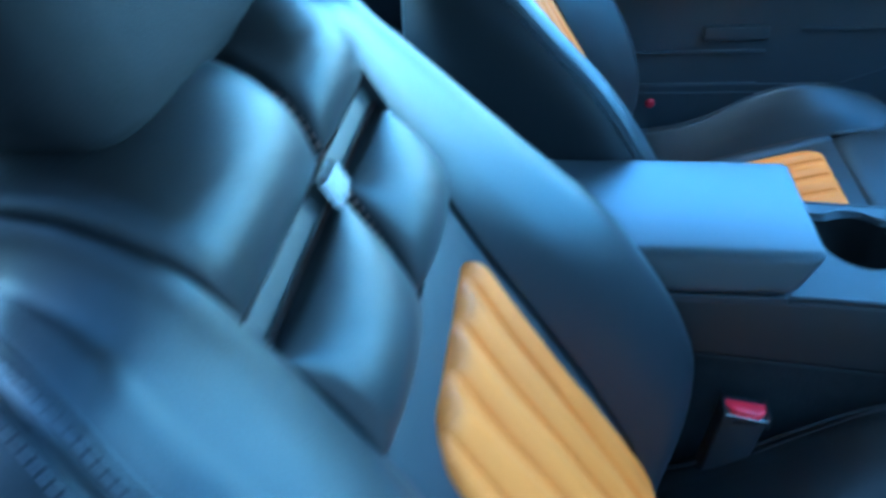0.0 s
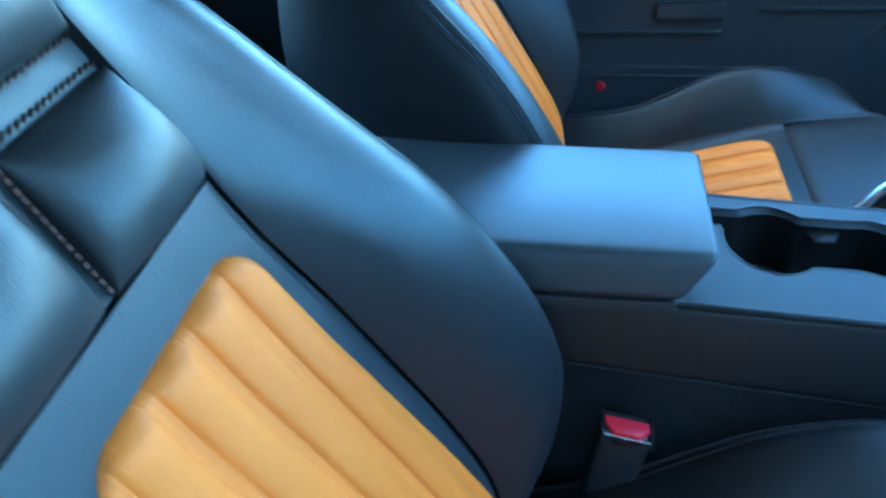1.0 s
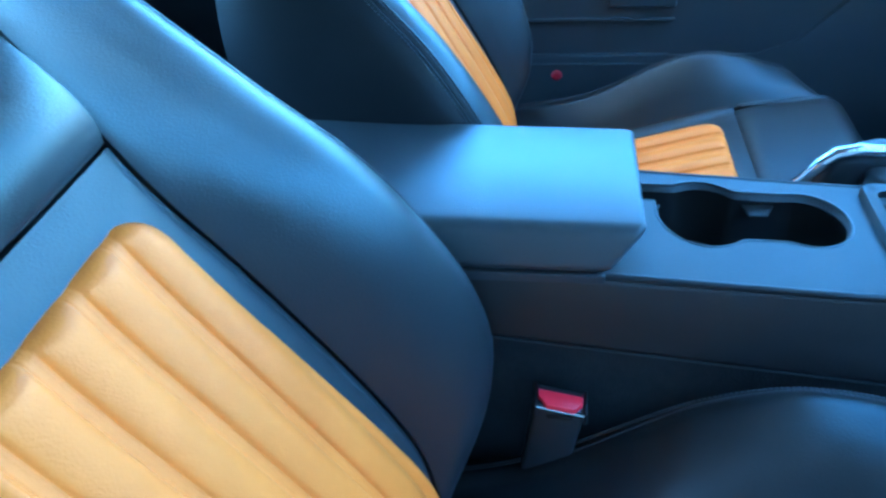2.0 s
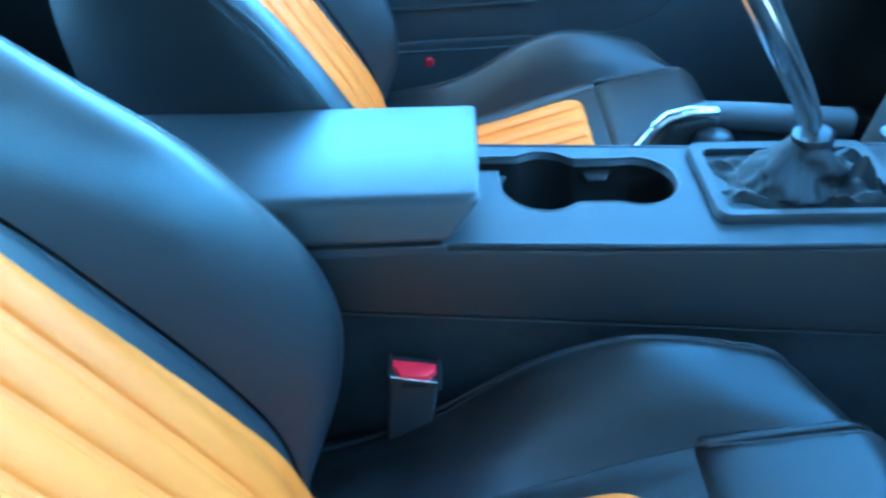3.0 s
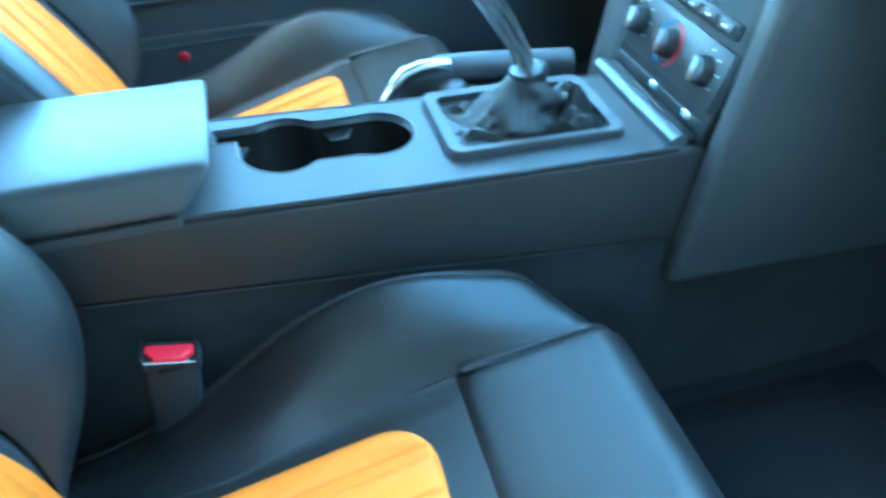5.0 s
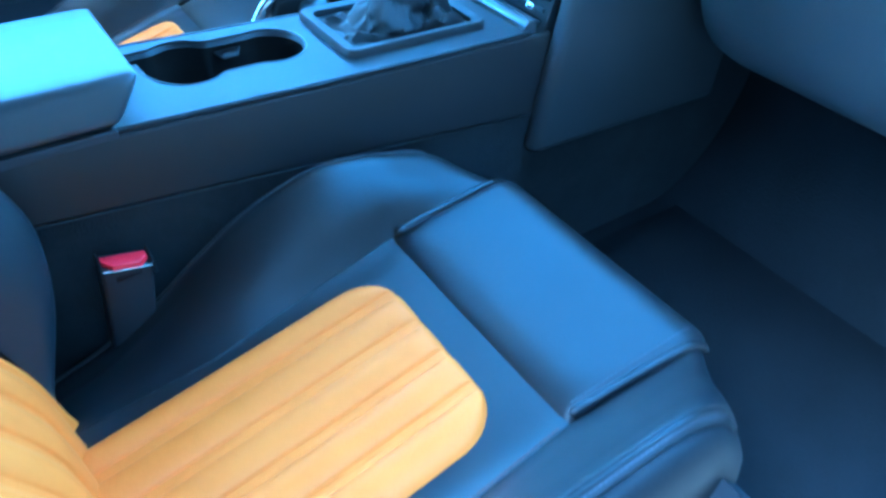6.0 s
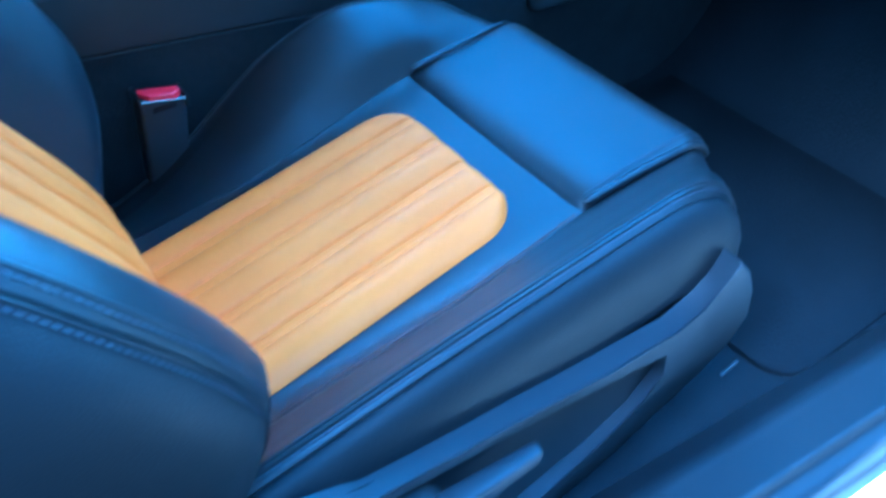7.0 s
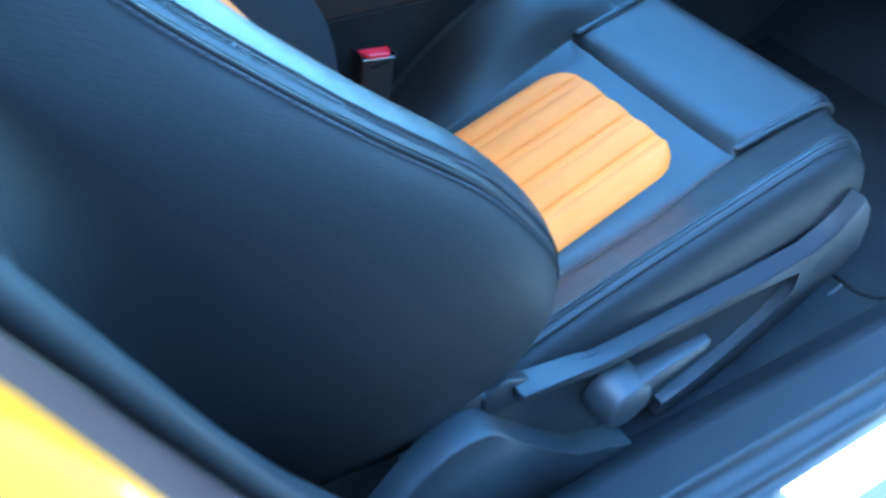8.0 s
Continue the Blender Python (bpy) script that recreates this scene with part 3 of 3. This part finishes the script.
for s in (-1, 1):
    y0, y1 = s * .100, s * .112
    zl = lambda x: .315 - .11 * x
    near, far = min(y0, y1), max(y0, y1)
    rear, front = (-.020, -.007) if s < 0 else (.016, .044)
    part("side_panel", hexa([(-.40, near, zl(-.40)), (.50, near, zl(.50)), (.50, far, zl(.50)), (-.40, far, zl(-.40)),
                             (-.40, near - rear, top_z(-.40) - .004), (.50, near - front, top_z(.50) - .004), (.50, far - front, top_z(.50) - .004), (-.40, far - rear, top_z(-.40) - .004)], .005), SIDE, console, "grained dark plastic side panel")
    part("lower_panel", hexa([(-.45, s * .108 - .01, .02), (.95, s * .108 - .01, .02), (.95, s * .108 + .01, .02), (-.45, s * .108 + .01, .02),
                              (-.45, s * .100 - .008, zl(-.45) - .003), (.95, s * .100 - .008, zl(.52) - .003), (.95, s * .100 + .008, zl(.52) - .003), (-.45, s * .100 + .008, zl(-.45) - .003)], .002), CARPET, console, "black carpeted lower panel")
    part("edge_trim", tube([(x, s * .1125, zl(x) + .001) for x in (-.4, -.2, 0, .2, .4, .5)], .0009, 6), TRIM, console)
for edge in ([(-.40, -.0865), (-.02, -.0915), (.10, -.0955), (.20, -.0983), (.30, -.0993), (.47, -.0993)], FAR):
    part("top_edge", tube([(a, b, top_z(a) - .0022) for a, b in edge], .0034, 10), TRIM, console, "rounded grey console edge")
part("console_core", box(-.40, .50, -.098, .098, .02, .30, .004), DARK, console)
part("armrest_lid", hexa([(-.40, -.104, .400), (-.002, -.102, .394), (-.002, .108, .394), (-.40, .108, .400),
                          (-.40, -.086, .443), (.032, -.083, .4325), (.032, .101, .4325), (-.40, .103, .443)], .011, 5), SOFT, console, "padded grey vinyl armrest lid")
part("armrest_base", hexa([(-.40, -.100, .375), (-.006, -.098, .375), (-.006, .103, .375), (-.40, .103, .375),
                           (-.40, -.100, .398), (-.006, -.098, .392), (-.006, .103, .392), (-.40, .103, .398)], .002, 2), PLASTIC, console)

# gear lever with its frame and boot
shift = thing("gear_lever", (.34, 0, .375), "chrome gear lever in a wrinkled black leather boot", "gear lever")
bm = bmesh.new()
o, i = arc_outline(.246, .432, -.068, .068, .014), arc_outline(.260, .420, -.055, .056, .010)
rows = [(o, -.006), (o, .006), ([(a * .85 + c * .15, b * .85 + d * .15) for (a, b), (c, d) in zip(o, i)], .009), (i, .007), (i, -.01)]
ring = [[bm.verts.new((a, b, top_z(a) + h)) for a, b in loop] for loop, h in rows]
for q, r in zip(ring, ring[1:]):
    for k in range(len(q)):
        j = (k + 1) % len(q)
        bm.faces.new((q[k], q[j], r[j], r[k]))
part("boot_frame", bm, PLASTIC, shift, "grey plastic boot frame")
bm = bmesh.new()
NA, NB = 72, 44
base = even_loop(arc_outline(.262, .418, -.053, .054, .012, 6), NA)
rings = []
for b in range(NB + 1):
    t = b / NB
    row = []
    for k in range(NA):
        bx, by = base[k]
        a = math.atan2(by, (bx - .34) * .72)
        cx, cy = .330 + .046 * math.cos(a), -.008 + .037 * math.sin(a)
        tx, ty = .351 + .0190 * math.cos(a), .010 + .0185 * math.sin(a)
        crease = noise.noise(Vector((math.cos(a) * 3.1 + 7, math.sin(a) * 3.1, t * 3)))
        ridge = 1 - 2 * abs(noise.noise(Vector((math.cos(a) * 3.6, math.sin(a) * 3.6 + 3, t * 2.6))))
        right = max(0.0, math.cos(a - .35))
        if t < .4:
            f = t / .4
            x, y = bx + (cx - bx) * f, by + (cy - by) * f
            z = .375 - .04 * (bx - .34) + .008 * f + math.sin(math.pi * f ** .9) * (.020 * right + (.012 + .016 * right) * crease + .008 * ridge - .004)
        else:
            f = (t - .4) / .6
            lean = f ** 1.15
            x, y, z = cx + (tx - cx) * lean, cy + (ty - cy) * lean, .383 + .036 * f
            push = math.sin(math.pi * (.15 + .85 * f)) * (.007 * math.sin(3 * a + 6 * f + 1.2 * crease) + .007 * ridge * (1 - f))
            x, y = x + push * math.cos(a), y + push * math.sin(a)
        row.append(bm.verts.new((x, y, z)))
    rings.append(row)
for q, r in zip(rings, rings[1:]):
    for k in range(NA):
        bm.faces.new((q[k], q[(k + 1) % NA], r[(k + 1) % NA], r[k]))
bm.faces.new(rings[-1])
part("boot", bm, DULL_LEATHER, shift, "wrinkled black leather boot")
part("collar", tube([(.352, .010, .415), (.352, .010, .421), (.3515, .010, .4265), (.351, .010, .4285)], [.0192, .0200, .0192, .0150], 24), DARK, shift, "dark collar ring")
part("lever", tube([(.350, .010, .420), (.341, .009, .450), (.322, .006, .485), (.300, .002, .52), (.276, 0, .56), (.250, -.002, .60)], [.013, .016, .018, .020, .021, .022], 20, .62), CHROME, shift, "chrome lever")

# handbrake
brake = thing("handbrake", (.30, .14, .30), "black handbrake lever with chrome trim beside the gear lever", "handbrake")
part("grip", tube([(.275, .145, .372), (.29, .145, .375), (.34, .142, .372), (.45, .135, .362)], [.017, .018, .018, .018], 16), PLASTIC, brake, "grey plastic grip")
part("chrome_trim", tube([(.296, .128, .389), (.264, .127, .391), (.244, .127, .386), (.229, .128, .371), (.216, .129, .352), (.196, .131, .332), (.178, .133, .306)], [.0065, .0075, .008, .008, .0075, .007, .006], 12), CHROME, brake, "bright chrome trim")
part("pivot_cover", hexa([(.215, .118, .30), (.31, .118, .30), (.31, .165, .30), (.215, .165, .30), (.245, .124, .380), (.30, .124, .385), (.30, .16, .385), (.245, .16, .380)], .006), DARK, brake)
part("base_cap", disc((.292, .112, .339), (0, 0, 1), .026, .020, .035, 24, .008), DARK, brake)

# ---- dashboard ----
dash = thing("dashboard", (.6, 0, .3), "dark grey plastic dashboard with radio and climate controls", "dashboard")
face_x = lambda z: .489 + .38 * (z - .361)
UP = Vector((.38, 0, 1)).normalized()
OUT = Vector((-1, 0, .38)).normalized()


def face(y, z, h=0.0):
    return Vector((face_x(z), y, z)) + OUT * h


def on_face(y0, y1, z0, z1, depth, bevel=.001, h=0.0):
    return hexa([face(y, z, h + d) for d in (0, depth) for y, z in ((y1, z0), (y0, z0), (y0, z1), (y1, z1))], bevel, 2)


part("control_panel", on_face(-.10, .105, .34, .62, -.03, .002), PANEL, dash, "dark grey control panel")
part("lower_bar", tube([(.471, y, .3735) for y in (-.099, -.05, 0, .05, .092)], .0095, 16), BAR, dash, "glossy grey lower bar")
part("climate_panel", on_face(-.094, .099, .397, .455, .003, .001), DARK, dash, "black climate panel")
part("slot_trim", on_face(-.090, .096, .3835, .3875, .004, .0008), TRIM, dash, "grey slot trim")
part("slot_shelf", on_face(-.090, .096, .369, .374, .010, .001), PLASTIC, dash)
for y in (.004, -.068):
    part("latch", on_face(y - .007, y + .007, .381, .388, .007, .001), SILVER, dash, "small silver latch")


def ring_arc(y, z, r, a0, a1, w, mat, parent, label):
    bm = bmesh.new()
    rows = []
    for k in range(25):
        a = radians(a0 + (a1 - a0) * k / 24)
        rows.append([bm.verts.new(face(y + q * math.cos(a), z + q * math.sin(a) / UP.z * .94, .0042 + e)) for q, e in ((r, 0), (r + w, 0), (r + w, .0012), (r, .0012))])
    for q, t in zip(rows, rows[1:]):
        for k in range(4):
            bm.faces.new((q[k], q[(k + 1) % 4], t[(k + 1) % 4], t[k]))
    part("dial_mark", bm, mat, parent, label)


for y in (.081, .012, -.060):
    k = part("knob", disc(face(y, .426, .003), OUT, .0160, .0132, .014, 32, .002), DARK, dash, "dark rotary climate knob")
    part("pointer", hexa([face(y + c * .0014, .426 + e * .011, .015 + d) for d in (0, .004) for c, e in ((1, -1), (-1, -1), (-1, 1), (1, 1))], .0012, 2), SILVER, k, "bright pointer ridge")
    if y == .012:
        ring_arc(y, .426, .0218, 100, 250, .0010, RED, dash, "red dial mark")
        ring_arc(y, .426, .0218, -70, 92, .0012, BLUE, dash, "blue dial mark")
    else:
        for k2 in range(7):
            a = radians(-30 + 40 * k2)
            part("dial_mark", on_face(y + .022 * math.cos(a) - .0008, y + .022 * math.cos(a) + .0008, .426 + .021 * math.sin(a) - .0008, .426 + .021 * math.sin(a) + .0008, .0012, 0, .003), WHITE, dash, "white dial mark")
part("button_strip", on_face(-.082, .108, .463, .4785, .004, .0015), DARK, dash, "black button strip")
for k in range(6):
    y = .092 - .031 * k
    b = part("button", on_face(y - .0135, y + .0135, .465, .4765, .008, .002), PLASTIC, dash, "dark grey push button")
    part("print_bar", on_face(y - .004, y + .004, .4695, .4715, .0006, 0, .008), SILVER, b, "white printed bar")
for y in (.042, .021, .0):
    part("button", on_face(y - .008, y + .008, .4845, .4905, .005, .0015), TRIM, dash, "grey push button")
part("display", on_face(-.028, .060, .498, .530, .002, .001), WELL, dash, "black radio display")
k = part("radio_knob", disc(face(-.056, .514, .0), OUT, .017, .0155, .012, 32, .002), TRIM, dash, "grey radio knob")
part("knob_cap", disc(face(-.056, .514, .012), OUT, .012, .011, .002, 28, .001), PLASTIC, k)
for y0, y1 in ((-.134, -.104), (.106, .172)):
    part("side_panel", hexa([(.462, y0, .215), (.80, y0, .20), (.80, y1, .20), (.462, y1, .215),
                             (.556, y0, .64), (.85, y0, .64), (.85, y1, .64), (.556, y1, .64)], .012, 4), DASH, dash, "smooth grey dashboard side panel")
for y0, y1 in ((-.74, -.14), (.15, .74)):
    part("knee_panel", hexa([(.68, y0, .30), (.95, y0, .30), (.95, y1, .30), (.68, y1, .30), (.60, y0, .62), (.95, y0, .66), (.95, y1, .66), (.60, y1, .62)], .085, 8), DASH, dash, "dark grey lower dashboard panel")
part("dash_top", hexa([(.56, -.76, .60), (1.0, -.76, .60), (1.0, .76, .60), (.56, .76, .60), (.62, -.76, .68), (1.05, -.76, .70), (1.05, .76, .70), (.62, .76, .68)], .03, 4), PLASTIC, dash)

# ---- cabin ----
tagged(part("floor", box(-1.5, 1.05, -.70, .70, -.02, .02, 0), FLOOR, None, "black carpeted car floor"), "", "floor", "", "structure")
tagged(part("firewall", hexa([(.95, -.76, 0), (1.05, -.76, 0), (1.05, .76, 0), (.95, .76, 0), (.95, -.76, .62), (1.05, -.76, .62), (1.05, .76, .62), (.95, .76, .62)], .0), CARPET, None, "black carpeted front bulkhead"), "", "wall", "", "structure")

body = thing("car", (-.5, 0, -.36), "yellow two-door car with dark cabin and open near door", "car")
door = part("door", box(-.55, 1.0, .712, .78, .05, .62, .01), DASH, body, "dark grey plastic door panel")
part("door_pocket", plate([(-.55, .07), (.95, .07), (.95, .24), (.52, .40), (.42, .345), (.36, .275), (.29, .247), (-.55, .243)], .012, lambda a, b, h: (a, .714 - h, b), .003), DASH, door, "moulded lower door panel")
for x0, x1, z, h in ((-.55, .145, .312, .005), (-.55, .14, .2465, .006), (-.55, .16, .232, .004), (.20, .40, .352, .004), (-.55, -.05, .150, .006)):
    part("door_ridge", box(x0, x1, .700 if z < .24 else .704, .716, z - h / 2, z + h / 2, .0015, 2), DASH, door)
part("door_block", box(.03, .145, .700, .716, .335, .362, .004), DASH, door)
part("door_armrest", hexa([(-.40, .66, .44), (.50, .66, .46), (.50, .716, .44), (-.40, .716, .42), (-.40, .665, .50), (.50, .665, .52), (.50, .716, .52), (-.40, .716, .50)], .012), DASH, door)
part("reflector", disc((-.054, .703, .211), (0, -1, 0), .0105, .008, .006, 20, .002), REFLECTOR, door, "dark red round reflector")
part("window_pane", box(-.50, .75, .735, .740, .62, 1.0, 0), glass, door).visible_shadow = False
lean = lambda x: -.078 * max(x + .07, 0.0)
SECTION = spline([(0, -.606, .0), (.08, -.616, .03), (.24, -.652, .090), (.30, -.664, .101), (.36, -.676, .105), (.50, -.704, .113), (.535, -.711, .115), (.56, -.715, .113), (.585, -.719, .106),
                  (.64, -.730, .103), (.69, -.739, .1045), (.71, -.743, .103), (.73, -.746, .097), (.80, -.760, .096), (.93, -.815, .090), (.97, -.824, .07), (1, -.826, -.05)], 120)


def sill_at(a, b):
    x = -.45 + 1.45 * b
    return x, float(np.interp(a, SECTION[:, 0], SECTION[:, 1])) + lean(x), float(np.interp(a, SECTION[:, 0], SECTION[:, 2]))


sill = part("sill", sheet(sill_at, 120, 24, 0), SILL, body, "dark grey ridged plastic sill trim")
part("scuff_plate", hexa([(.062, -.808, .092), (.75, -.850, .092), (.75, -.812, .095), (.05, -.766, .095), (.062, -.808, .0985), (.75, -.850, .0985), (.75, -.812, .1015), (.05, -.766, .1015)], .001, 2), WHITE, sill, "bright white scuff plate")
EDGE = [(.95, -.51), (.80, -.465), (.67, -.428), (.52, -.389), (.45, -.367), (.31, -.310), (.20, -.262), (.10, -.18), (.02, -.09)]
edge_x = lambda z: float(np.interp(z, [e[0] for e in EDGE][::-1], [e[1] for e in EDGE][::-1]))
zs = [.02 + .74 * k / 30 for k in range(31)]
up = lambda b: .02 + .74 * b
part("quarter_trim", sheet(lambda a, b: (edge_x(up(b)) - .004 - (.6 * (1 - a * 5) if a < .2 else .012 * (1 - math.sin(math.pi / 2 * min(1, (a - .2) * 2)))), -.640 - .02 * min(1, a * 5) - .042 * max(0, (a - .2) / .8), up(b)), 30, 30, .0), PLASTIC, body, "dark plastic quarter trim")
part("door_seal", tube([(edge_x(z) - .004, -.706, z) for z in zs], .008, 12), RUBBER, body, "black rubber door seal")
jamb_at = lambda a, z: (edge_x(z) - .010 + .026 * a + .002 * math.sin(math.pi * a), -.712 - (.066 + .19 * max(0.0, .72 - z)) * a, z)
# jamb coloured brown for shaded, reflected yellow paint
part("door_jamb", sheet(lambda a, b: jamb_at(a, up(b)), 12, 30, .0), SHADED_JAMB, body, "door jamb, shade and yellow reflection in its brown colour")
part("rear_quarter", sheet(lambda a, b: (edge_x(up(b)) + .016 - .9 * a ** 2, -.778 - .19 * max(0.0, .72 - up(b)) - .05 * min(1, a * 4), up(b) - .05 * min(1, a * 4)), 40, 30, .0), YELLOW, body, "yellow painted rear quarter panel")
part("roof", hexa([(-1.55, -.665, 1.03), (.47, -.665, 1.03), (.47, .73, 1.03), (-1.55, .73, 1.03), (-1.55, -.56, 1.10), (.40, -.56, 1.10), (.40, .56, 1.10), (-1.55, .56, 1.10)], .01), YELLOW, body, "yellow roof")
tagged(part("ceiling", box(-1.5, .46, -.64, .64, 1.012, 1.026, .002), CLOTH, None, "grey cloth headliner"), "", "ceiling", "", "structure")
for s in (-1, 1):
    part("pillar", tube([(.46, s * .63, 1.055), (.77, s * .68, .86), (1.05, s * .74, .66)], .035, 10), PLASTIC, body)
# unseen pane, added with its tint to dim sky light from the front
part("windscreen", hexa([(.468, -.62, 1.046), (1.045, -.72, .692), (1.045, .72, .692), (.468, .62, 1.046), (.470, -.62, 1.050), (1.047, -.72, .696), (1.047, .72, .696), (.470, .62, 1.050)], 0), TINTED, body, "unseen windscreen, tinted to dim the sky ahead").visible_shadow = False
part("inner_quarter", hexa([(-1.5, -.70, .0), (-.30, -.70, .0), (-.30, -.66, .0), (-1.5, -.66, .0), (-1.5, -.70, .72), (-.46, -.70, .72), (-.46, -.66, .72), (-1.5, -.66, .72)], .004), PLASTIC, body)
part("far_sill", box(-1.5, 1.05, .66, .80, -.12, .07, .01), PLASTIC, body)
part("far_quarter", box(-1.5, -.5, .70, .80, .0, .95, .01), PLASTIC, body)
part("rear_bulkhead", hexa([(-1.15, -.70, .02), (-.80, -.70, .02), (-.80, .70, .02), (-1.15, .70, .02), (-1.35, -.70, .62), (-1.05, -.70, .62), (-1.05, .70, .62), (-1.35, .70, .62)], .03, 4), LEATHER, body)

toe = lambda a, b: (.70 + .25 * math.sin(math.pi / 2 * b), -.70 + 1.40 * a, .0215 + .40 * (1 - math.cos(math.pi / 2 * b)) ** 1.1)
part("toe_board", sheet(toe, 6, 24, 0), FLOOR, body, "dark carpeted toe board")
mat = thing("floor_mat", (.66, -.40, .02), "black carpet floor mat lying in the footwell", "floor mat")
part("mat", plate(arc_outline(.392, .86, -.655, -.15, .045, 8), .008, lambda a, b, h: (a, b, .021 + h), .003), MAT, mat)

# ---- outside ----
tagged(part("ground", box(-400, 400, -400, 400, -.42, -.36, 0), ASPHALT, None, "grey asphalt ground"), "", "ground", "", "structure")
# unseen wall, added only to hold back sky light on the open side
tagged(part("sky_blocker_wall", box(-9, 9, -2.9, -2.6, -.36, 4.2, 0), BLOCKER, None, "plain unseen wall added to cut sky light at the open door"), "", "wall", "", "structure")
